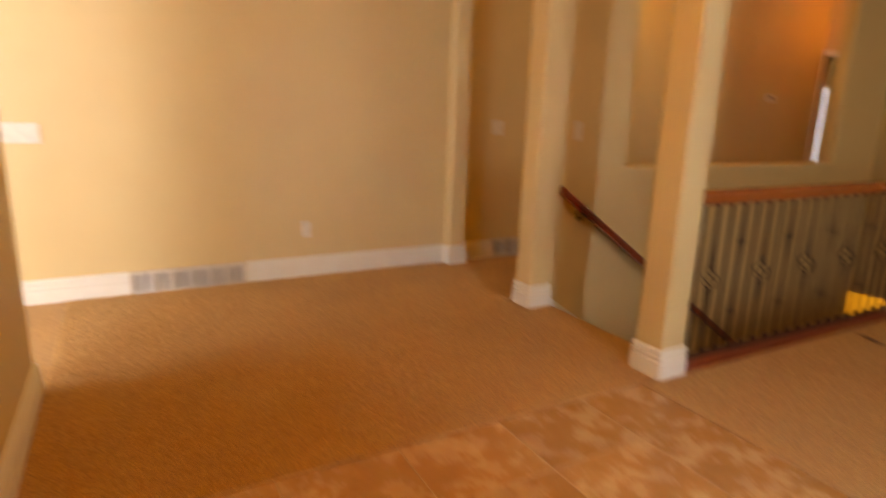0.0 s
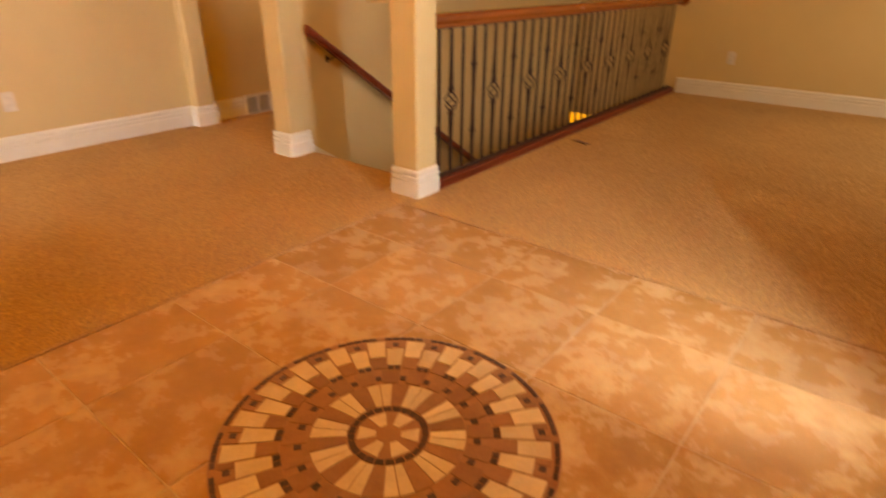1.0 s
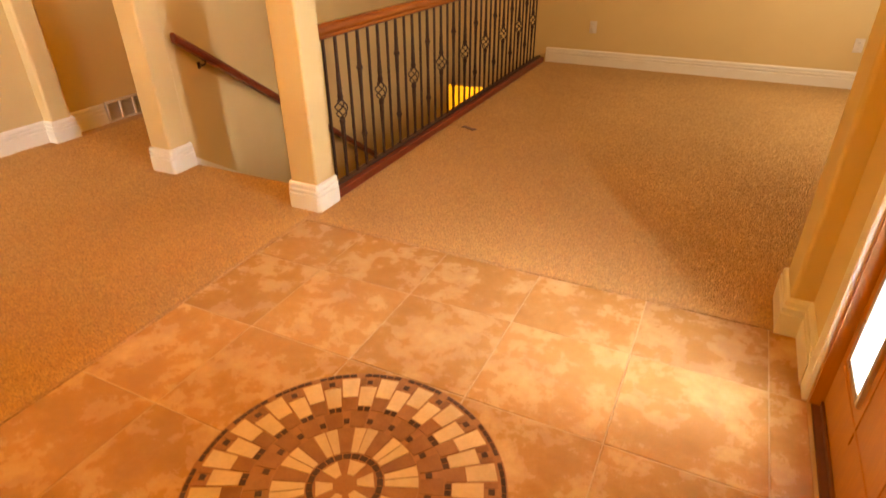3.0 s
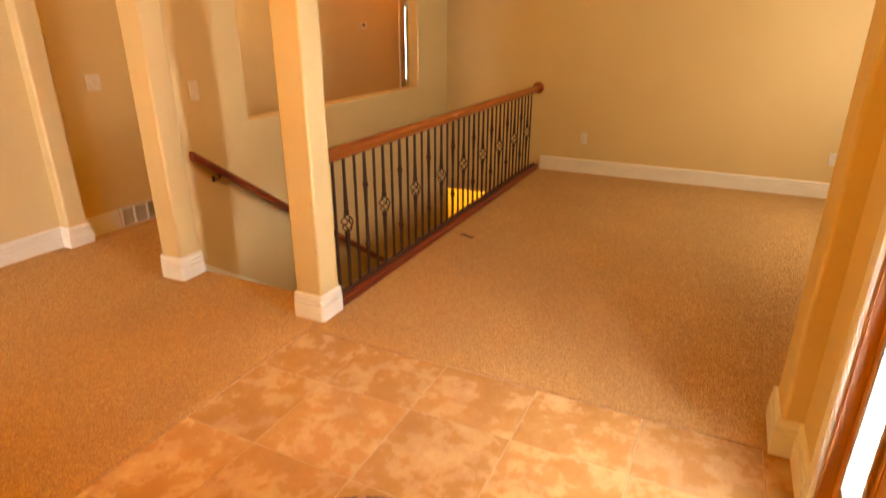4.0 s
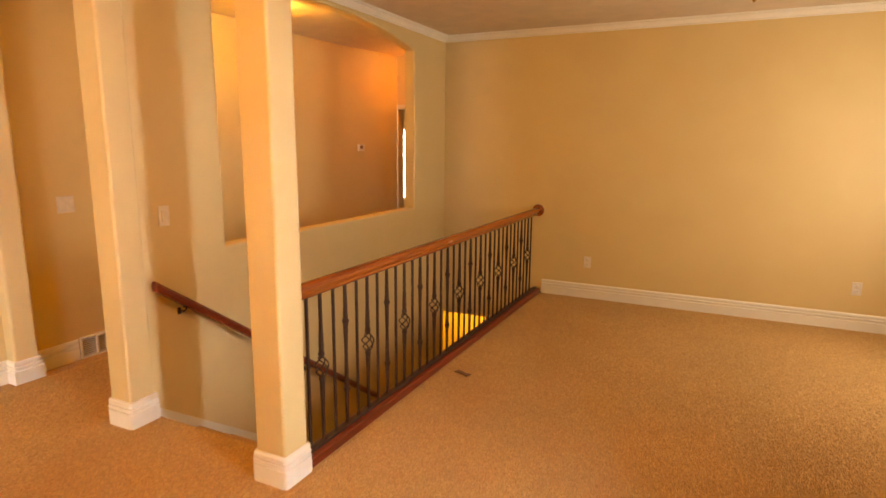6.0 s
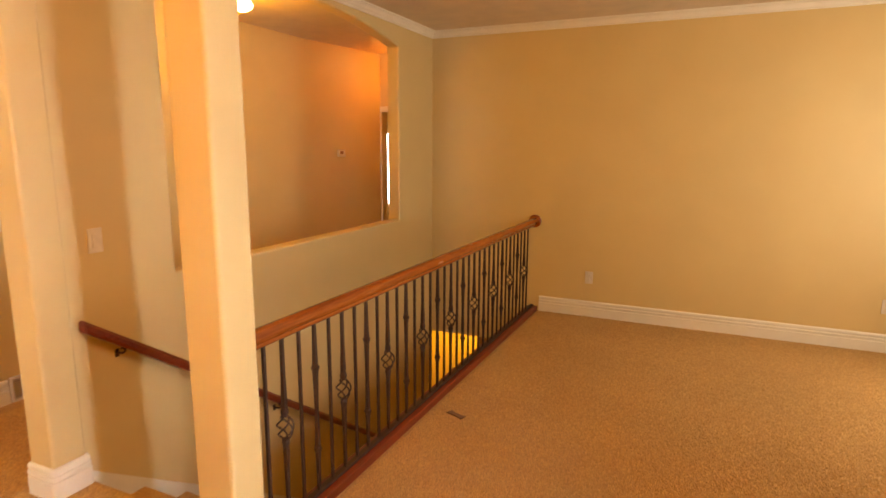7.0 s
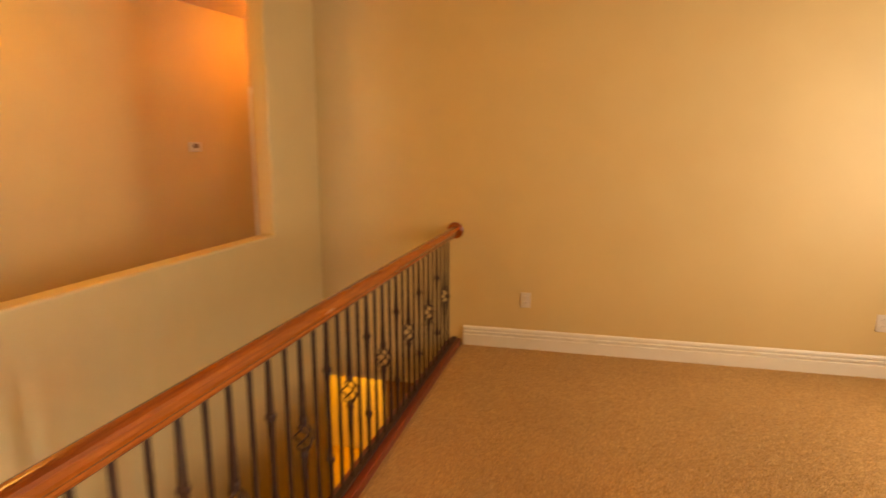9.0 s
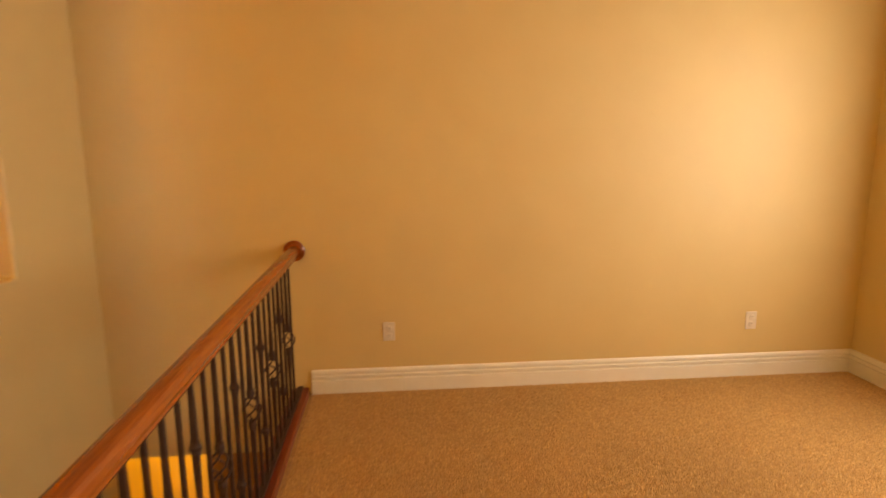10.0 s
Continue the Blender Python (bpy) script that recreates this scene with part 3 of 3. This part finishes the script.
def grille(place, facing, width, height, bays, label):
    ob = thing("wall_vent", place, label, "vent", "air vents")
    w, h = width / 2, height
    # Flat dark sheet painted as duct shade; no duct is cut behind it.
    part("backing", box((0.0, -w, 0.006), (0.004, w, h)), RECESS_SHADE, ob, "dark sheet standing for the shade inside the duct")
    bm = bmesh.new()
    e = 0.016
    add_box(bm, (0.0, -w, 0.002), (0.022, w, e + 0.002), 0.002)
    add_box(bm, (0.0, -w, h - e), (0.022, w, h), 0.002)
    for k in range(bays + 1):
        y = -w + e / 2 + (2 * w - e) * k / bays
        add_box(bm, (0.0, y - e / 2, e), (0.021, y + e / 2, h - e + 0.002), 0.002)
    part("frame", bm, GRILLE, ob)
    bays_w = (2 * w - e) / bays
    for k in range(bays):
        y0 = -w + e / 2 + bays_w * k + e / 2
        y1 = y0 + bays_w - e
        bm = bmesh.new()
        count = 9
        for s in range(count):
            z = e + 0.004 + (h - 2 * e - 0.006) * (s + 0.5) / count
            vs = [bm.verts.new(p) for p in ((0.004, y0, z + 0.0025), (0.013, y0, z - 0.0025), (0.013, y1, z - 0.0025), (0.004, y1, z + 0.0025))]
            face = bm.faces.new(vs)
            made = bmesh.ops.extrude_face_region(bm, geom=[face])
            for g in made["geom"]:
                if isinstance(g, bmesh.types.BMVert):
                    g.co.z -= 0.0016
        part("louvres", bm, GRILLE, ob)
    return on_wall(ob, place, facing)


outlet((0.471, 4.06, 0.383), -90)
outlet((2.775, 4.06, 0.375), -90)
outlet((-2.44, -1.04, 0.364), 0)
switch((-1.17, 0.390, 1.155), 0, 1, "ivory single light switch on the stairwell wall")
switch((-2.44, 0.618, 1.133), 0, 2, "ivory double light switch on the hall wall")
switch((-2.44, -2.72, 1.047), 0, 4, "white four-gang light switch plate on the wall")
grille((-2.44, -1.85, 0.0), 0, 0.72, 0.152, 6, "long white return-air grille set in the baseboard")
grille((-2.44, 0.795, 0.0), 0, 0.37, 0.162, 3, "white wall vent set in the hall baseboard")

thermo = thing("thermostat", (0, 0, 0), "small ivory thermostat on the orange-lit hall wall", "thermostat")
part("housing", box((0, -0.055, -0.040), (0.024, 0.055, 0.040), 0.006, 3), PLASTIC, thermo)
part("display", box((0.0235, -0.030, -0.010), (0.0255, 0.022, 0.024), 0.001), CARDBOARD, thermo, "dark display window")
on_wall(thermo, (-2.366, 4.172, 1.512), math.degrees(math.atan2(-0.22, 1.11)))

# ---- lamps ----


def ceiling_globe(place, label):
    ob = thing("ceiling_lamp", place, label, "ceiling lamp", "ceiling lamps")
    part("canopy", lathe(bmesh.new(), [(0.03, 0.0), (0.075, 0.0), (0.085, -0.012), (0.07, -0.028), (0.05, -0.034)][::-1], (0, 0, 0), 28), BRASS, ob, "aged brass canopy", True)
    part("globe", lathe(bmesh.new(), [(0.052, -0.03), (0.088, -0.045), (0.105, -0.070), (0.098, -0.095), (0.070, -0.115), (0.03, -0.125)], (0, 0, 0), 28), BULB, ob, "lit frosted glass shade", True)
    part("finial", lathe(bmesh.new(), [(0.004, -0.146), (0.009, -0.140), (0.006, -0.132), (0.010, -0.124)], (0, 0, 0), 12), BRASS, ob, "brass finial", True)
    return ob


ceiling_globe((-1.75, 2.03, 2.67), "lit frosted glass ceiling lamp with brass canopy in the hall")
ceiling_globe((-1.72, 4.62, 2.67), "lit frosted glass ceiling lamp at the hall end")
ceiling_globe((0.50, -1.50, H), "lit frosted glass ceiling lamp over the tiled foyer")
pend = thing("pendant_fixture", (1.74, 2.08, H), "unlit brass ceiling fixture with a small finial", "ceiling lamp")
part("canopy", lathe(bmesh.new(), [(0.03, -0.035), (0.06, -0.03), (0.07, -0.010), (0.07, 0.0)], (0, 0, 0), 24), BRASS, pend, "", True)
part("stem", add_tube(bmesh.new(), [(0, 0, -0.02), (0, 0, -0.285)], [0.008, 0.008], 10), BRASS, pend)
part("finial", lathe(bmesh.new(), [(0.004, -0.325), (0.012, -0.315), (0.016, -0.302), (0.009, -0.290), (0.014, -0.282), (0.007, -0.274)], (0, 0, 0), 16), BRASS, pend, "", True)

# ---- entry door ----
door = thing("entry_door", (2.30, -0.955, 0.0), "stained wooden entry door, closed, with a narrow bright glass lite", "door", "", "structure")
W0, W1 = -0.480, 0.480
L0, L1, Z0, Z1 = 0.205, 0.405, 0.275, 1.86
bm = bmesh.new()
for lo, hi in (((0, W0, 0.015), (0.045, L0, 2.045)), ((0, L1, 0.015), (0.045, W1, 2.045)), ((0, L0, 0.015), (0.045, L1, Z0)), ((0, L0, Z1), (0.045, L1, 2.045))):
    add_box(bm, lo, hi)
bmesh.ops.remove_doubles(bm, verts=bm.verts, dist=0.0005)
part("leaf", bm, DOORWOOD, door)
bm = bmesh.new()
for lo, hi in (((-0.012, L0 - 0.004, Z0 - 0.022), (0.012, L0 + 0.016, Z1 + 0.022)), ((-0.012, L1 - 0.016, Z0 - 0.022), (0.012, L1 + 0.004, Z1 + 0.022)), ((-0.012, L0 + 0.016, Z0 - 0.022), (0.012, L1 - 0.016, Z0)), ((-0.012, L0 + 0.016, Z1), (0.012, L1 - 0.016, Z1 + 0.022))):
    add_box(bm, lo, hi, 0.004)
lite = part("lite_frame", bm, STEEL, door, "bright metal lite frame")
pane = part("pane", box((0.002, L0 + 0.002, Z0 + 0.002), (0.008, L1 - 0.002, Z1 - 0.002)), FROSTED, lite, "obscure glass pane")
pane.visible_shadow = False
for y in (0.165, -0.10):
    part("groove_bead", box((-0.004, y - 0.004, 0.16), (0.002, y + 0.004, 1.95), 0.0015), DOORWOOD, door)
part("rail_bead", box((-0.004, -0.44, 0.205), (0.002, 0.44, 0.213), 0.0015), DOORWOOD, door)
part("sweep", box((-0.008, W0, 0.011), (0.0, W1, 0.034), 0.003), BRONZE, door, "dark door sweep")
knob = part("knob", lathe(bmesh.new(), [(0.03, 0), (0.03, 0.006), (0.012, 0.010), (0.012, 0.035), (0.027, 0.045), (0.027, 0.060), (0.012, 0.068)], (0, 0, 0), 20), STEEL, door, "nickel door knob", True)
knob.matrix_local = Matrix.Translation((0.0, -0.41, 0.95)) @ Matrix.Rotation(radians(-90), 4, "Y")
setting("threshold", box((2.272, -1.455, -0.005), (2.38, -0.455, 0.010), 0.003), BRONZE, "dark bronze door threshold", "threshold")
bm = bmesh.new()
for lo, hi in (((2.262, -0.475, 0.012), (2.30, -0.455, 2.07)), ((2.262, -1.455, 0.012), (2.30, -1.435, 2.07)), ((2.262, -1.435, 2.047), (2.30, -0.475, 2.07))):
    add_box(bm, lo, hi)
setting("door_jamb", bm, DOORWOOD, "stained wood door jamb", "door frame")
CAS = [(0.0, 0.0), (0.075, 0.0), (0.075, 0.014), (0.060, 0.018), (0.050, 0.013), (0.020, 0.011), (0.010, 0.016), (0.0, 0.010)]


def casing(y0, y1, top, x, way=-1):
    """White casing round an opening in a wall at x; it stands out along way."""
    bm = bmesh.new()
    for a, b in (((y1, 0.0), (y1 + 0.075, top + 0.075)), ((y0 - 0.075, 0.0), (y0, top + 0.075)), ((y0, top), (y1, top + 0.075))):
        add_box(bm, (min(x, x + way * 0.016), a[0], a[1]), (max(x, x + way * 0.016), b[0], b[1]), 0.004)
    setting("door_casing", bm, TRIM, "white door casing", "door frame")


casing(-1.455, -0.455, 2.07, 2.26)
stop = thing("door_stop", (2.29, -0.985, 0.062), "nickel rod door stop with a white rubber tip on the door", "door stop")
part("mount", add_tube(bmesh.new(), [(0.0, 0, 0), (-0.012, 0, 0)], [0.014, 0.010], 12), STEEL, stop)
part("rod", add_tube(bmesh.new(), [(-0.012, 0, 0), (-0.078, 0.006, 0)], [0.0045, 0.0045], 8), STEEL, stop)
part("tip", add_tube(bmesh.new(), [(-0.078, 0.006, 0), (-0.096, 0.008, 0)], [0.009, 0.0085], 12), PLASTIC, stop, "white rubber tip")

bm = bmesh.new()
for lo, hi in (((-2.240, 4.832, 0), (-2.22, 4.85, 2.06)), ((-1.45, 4.832, 0), (-1.39, 4.85, 2.06)), ((-2.22, 4.832, 2.0), (-1.45, 4.85, 2.06))):
    add_box(bm, lo, hi, 0.004)
setting("door_casing", bm, TRIM, "white casing of the hall doorway", "door frame")


def window(name, axis, at, u0, u1, z0, z1, out):
    """A framed window in a wall opening; out is the way outside along the axis."""
    ob = thing(name, (0, 0, 0), "white framed window with two panes", "window", "", "structure")

    def bar(ua, ub, za, zb, d=0.05):
        lo, hi = sorted((at + out * 0.03, at + out * (0.03 + d)))
        return box((lo, ua, za), (hi, ub, zb), 0.004) if axis == "x" else box((ua, lo, za), (ub, hi, zb), 0.004)

    e, m = 0.05, (u0 + u1) / 2
    for a in ((u0, u0 + e, z0, z1), (u1 - e, u1, z0, z1), (u0 + e, u1 - e, z0, z0 + e), (u0 + e, u1 - e, z1 - e, z1), (m - 0.025, m + 0.025, z0 + e, z1 - e)):
        part("frame_bar", bar(*a), TRIM, ob)
    for a, b in ((u0 + e, m - 0.025), (m + 0.025, u1 - e)):
        p = part("pane", bar(a, b, z0 + e, z1 - e, 0.006), GLASS, ob)
        p.visible_shadow = False
    return ob


window("window_1", "x", 3.49, 1.85, 3.25, 0.9, 2.2, 1)
window("window_2", "x", 2.26, -5.3, -3.9, 0.9, 2.2, 1)
window("window_4", "y", -5.60, -1.5, 0.3, 0.9, 2.2, -1)
window("window_3", "y", 7.6, -4.72, -3.64, 0.52, 1.86, 1)
bm = add_box(box((3.40, -2.36, -0.4), (3.43, -0.06, 4.2)), (2.41, -0.06, -0.4), (3.43, -0.03, 2.65))
setting("backdrop", bm, SKYGLOW, "bright hazy daylight outside the door", "sky")
setting("backdrop", box((-6.0, 8.3, 0.0), (-2.0, 8.33, 2.6)), SKYGLOW, "bright hazy daylight outside the window", "sky")

# ---- small floor register ----
reg = thing("floor_register", (0.160, 1.618, 0.010), "small brown metal floor plate lying in the carpet", "floor plate")
bm = bmesh.new()
outline = [(-0.060, -0.022), (-0.030, -0.017), (0.020, -0.016), (0.060, -0.024), (0.058, 0.022), (0.020, 0.014), (-0.028, 0.016), (-0.058, 0.024)]
face = bm.faces.new([bm.verts.new((x, y, 0)) for x, y in outline])
made = bmesh.ops.extrude_face_region(bm, geom=[face])
for g in made["geom"]:
    if isinstance(g, bmesh.types.BMVert):
        g.co.z = 0.006
part("plate", bm, CARDBOARD, reg)
reg.rotation_euler.z = radians(-20)

# ---- mosaic medallion ----
MX, MY, MR = 1.079, -1.373, 0.455
floor_ob = bpy.data.objects["floor_foyer"]
med = thing("mosaic_medallion", (MX, MY, 0.0), "round stone mosaic medallion of cream, brown and dark pieces", "mosaic")
part("bed", lathe(bmesh.new(), [(MR, -0.004), (MR, 0.0025), (MR - 0.002, 0.003)], (0, 0, 0), 96), BROWN, med, "brown stone ground")


def wedge(r0, r1, a0, a1, gap, straight=False):
    """A flat piece between two radii and two angles, its joints open by gap."""
    bm = bmesh.new()
    n = 1 if straight else max(1, round((a1 - a0) * r1 / 0.02))
    inner = [(r0 + gap, a0 + (a1 - a0) * k / n) for k in range(n + 1)]
    outer = [(r1 - gap, a0 + (a1 - a0) * k / n) for k in range(n + 1)]
    pts = []
    for r, a in inner + outer[::-1]:
        c = (a0 + a1) / 2
        t = a - c
        side = 1 if t > 1e-6 else -1
        shift = gap / max(r, 0.02) if abs(abs(t) - (a1 - a0) / 2) < 1e-6 else 0
        pts.append((r * math.cos(a - side * shift), r * math.sin(a - side * shift)))
    low = [bm.verts.new((x, y, 0.002)) for x, y in pts]
    top = [bm.verts.new((x, y, 0.0048)) for x, y in pts]
    bm.faces.new(top)
    for s in range(len(pts)):
        bm.faces.new((low[s], low[(s + 1) % len(pts)], top[(s + 1) % len(pts)], top[s]))
    return bm


def ring_of(name, count, mesh, start=0.0, skip=lambda k: False):
    for k in range(count):
        if not skip(k):
            ob = new(name, mesh)
            ob.parent = med
            ob.rotation_euler.z = start + 2 * math.pi * k / count


D = math.pi / 180
G = 0.0010
ring_of("border_piece", 108, mesh_of("border_piece", wedge(0.436, 0.452, -1.66 * D, 1.66 * D, 0.0017), DARKSTONE), 0, lambda k: k % 6 == 5)
OUT, INN = 12.9 * D, 3.9 * D
ring_of("cream_piece", 20, mesh_of("cream_piece", wedge(0.342, 0.430, -4.2 * D, 4.2 * D, G, True), CREAM), OUT)
ring_of("cream_piece", 20, mesh_of("cream_piece", wedge(0.300, 0.390, -4.2 * D, 4.2 * D, G, True), CREAM), INN)
ring_of("brown_piece", 20, mesh_of("brown_piece", wedge(0.283, 0.342, -4.2 * D, 4.2 * D, G, True), BROWN), OUT)
ring_of("brown_piece", 20, mesh_of("brown_piece", wedge(0.390, 0.430, -4.2 * D, -1.6 * D, G, True), BROWN), INN)
ring_of("brown_piece", 20, mesh_of("brown_piece", wedge(0.390, 0.430, 1.6 * D, 4.2 * D, G, True), BROWN), INN)
ring_of("dark_piece", 20, mesh_of("dark_piece", wedge(0.400, 0.420, -1.45 * D, 1.45 * D, G, True), DARKSTONE), INN)
pair = mesh_of("dark_piece", wedge(0.279, 0.299, 0.2 * D, 4.0 * D, G, True), DARKSTONE)
ring_of("dark_piece", 20, pair, INN)
ring_of("dark_piece", 20, pair, INN - 4.2 * D)
ring_of("brown_piece", 20, mesh_of("brown_piece", wedge(0.211, 0.278, 2.6 * D, 15.4 * D, G), BROWN), 14.6 * D)
ring_of("dark_piece", 20, mesh_of("dark_piece", wedge(0.226, 0.247, -2.4 * D, 2.4 * D, G, True), DARKSTONE), 14.6 * D)
PET = 32.6 * D
petal = mesh_of("cream_petal", wedge(0.111, 0.208, 0.2 * D, 10.6 * D, G, True), CREAM)
ring_of("cream_petal", 10, petal, PET)
ring_of("cream_petal", 10, petal, PET - 10.8 * D)
ring_of("brown_petal", 10, mesh_of("brown_petal", wedge(0.111, 0.208, -6.9 * D, 6.9 * D, G), BROWN), PET + 18 * D)
ring_of("dark_piece", 24, mesh_of("dark_piece", wedge(0.089, 0.109, -7.4 * D, 7.4 * D, 0.0016, True), DARKSTONE))
ring_of("centre_petal", 6, mesh_of("centre_petal", wedge(0.034, 0.086, -18 * D, 18 * D, G, True), CREAM), 36 * D)

# ---- floor tiles ----
TX = [-0.03, 0.335, 0.790, 1.244, 1.699, 2.150, 2.262]
TY = [-2.598, -2.286, -1.829, -1.372, -0.916, -0.460, -0.09]
for i in range(len(TX) - 1):
    for j in range(len(TY) - 1):
        g = 0.0023
        w, d = (TX[i + 1] - TX[i]) / 2 - g, (TY[j + 1] - TY[j]) / 2 - g
        bm = box((-w, -d, -0.010), (w, d, 0.0), 0.0016, 1)
        ob = part("tile", bm, TILE, floor_ob)
        ob.location = ((TX[i] + TX[i + 1]) / 2, (TY[j] + TY[j + 1]) / 2, 0.0)

# ---- carpet pile ----


def pile(name, areas, spacing):
    """Upright tufts over the carpet: three-sided spikes that lean at random."""
    rng = np.random.default_rng(7)
    spots = []
    for x0, y0, x1, y1 in areas:
        nx, ny = max(1, int((x1 - x0) / spacing)), max(1, int((y1 - y0) / spacing))
        gx, gy = np.meshgrid((np.arange(nx) + 0.5) / nx * (x1 - x0) + x0, (np.arange(ny) + 0.5) / ny * (y1 - y0) + y0)
        p = np.stack([gx.ravel(), gy.ravel()], 1)
        spots.append(p + rng.uniform(-0.45, 0.45, p.shape) * spacing)
    p = np.concatenate(spots)
    n = len(p)
    turn = rng.uniform(0, 2 * math.pi, n)
    wide = rng.uniform(0.0040, 0.0058, n)
    tall = rng.uniform(0.006, 0.012, n)
    lean = rng.normal(0, 0.0035, (n, 2))
    co = np.zeros((n, 4, 3), np.float32)
    for k in range(3):
        a = turn + k * 2 * math.pi / 3
        co[:, k, 0], co[:, k, 1], co[:, k, 2] = p[:, 0] + wide * np.cos(a), p[:, 1] + wide * np.sin(a), 0.003
    co[:, 3, :2] = p + lean
    co[:, 3, 2] = 0.004 + tall
    base = (np.arange(n) * 4)[:, None, None]
    faces = (base + np.array([[0, 1, 3], [1, 2, 3], [2, 0, 3]])[None]).reshape(-1)
    me = bpy.data.meshes.new(name)
    me.vertices.add(n * 4)
    me.vertices.foreach_set("co", co.ravel())
    me.loops.add(len(faces))
    me.loops.foreach_set("vertex_index", faces.astype(np.int32))
    me.polygons.add(len(faces) // 3)
    me.polygons.foreach_set("loop_start", np.arange(0, len(faces), 3, dtype=np.int32))
    me.update(calc_edges=True)
    me.validate()
    me.materials.append(PILE)
    return new(name, me)


PILE = material("carpet_pile_yarn", (0.70, 0.432, 0.172), 0.95, dark=(0.49, 0.275, 0.098), scale=60.0, fine=260.0, bump=0.0, low=0.34, high=0.62, detail=3, blotch=0.06)
tufts = pile("carpet_pile", [(0.02, -0.080, 2.16, 0.16), (0.004, 0.25, 3.46, 4.04), (0.02, 0.16, 3.46, 0.25), (-2.42, -2.58, -0.045, 0.02), (-1.12, 0.02, -0.23, 0.24), (-2.31, 0.02, -1.37, 0.95)], 0.0088)
tagged(tufts, "beige-brown cut pile yarn tufts of the carpet", "carpet pile", "", "stuff")
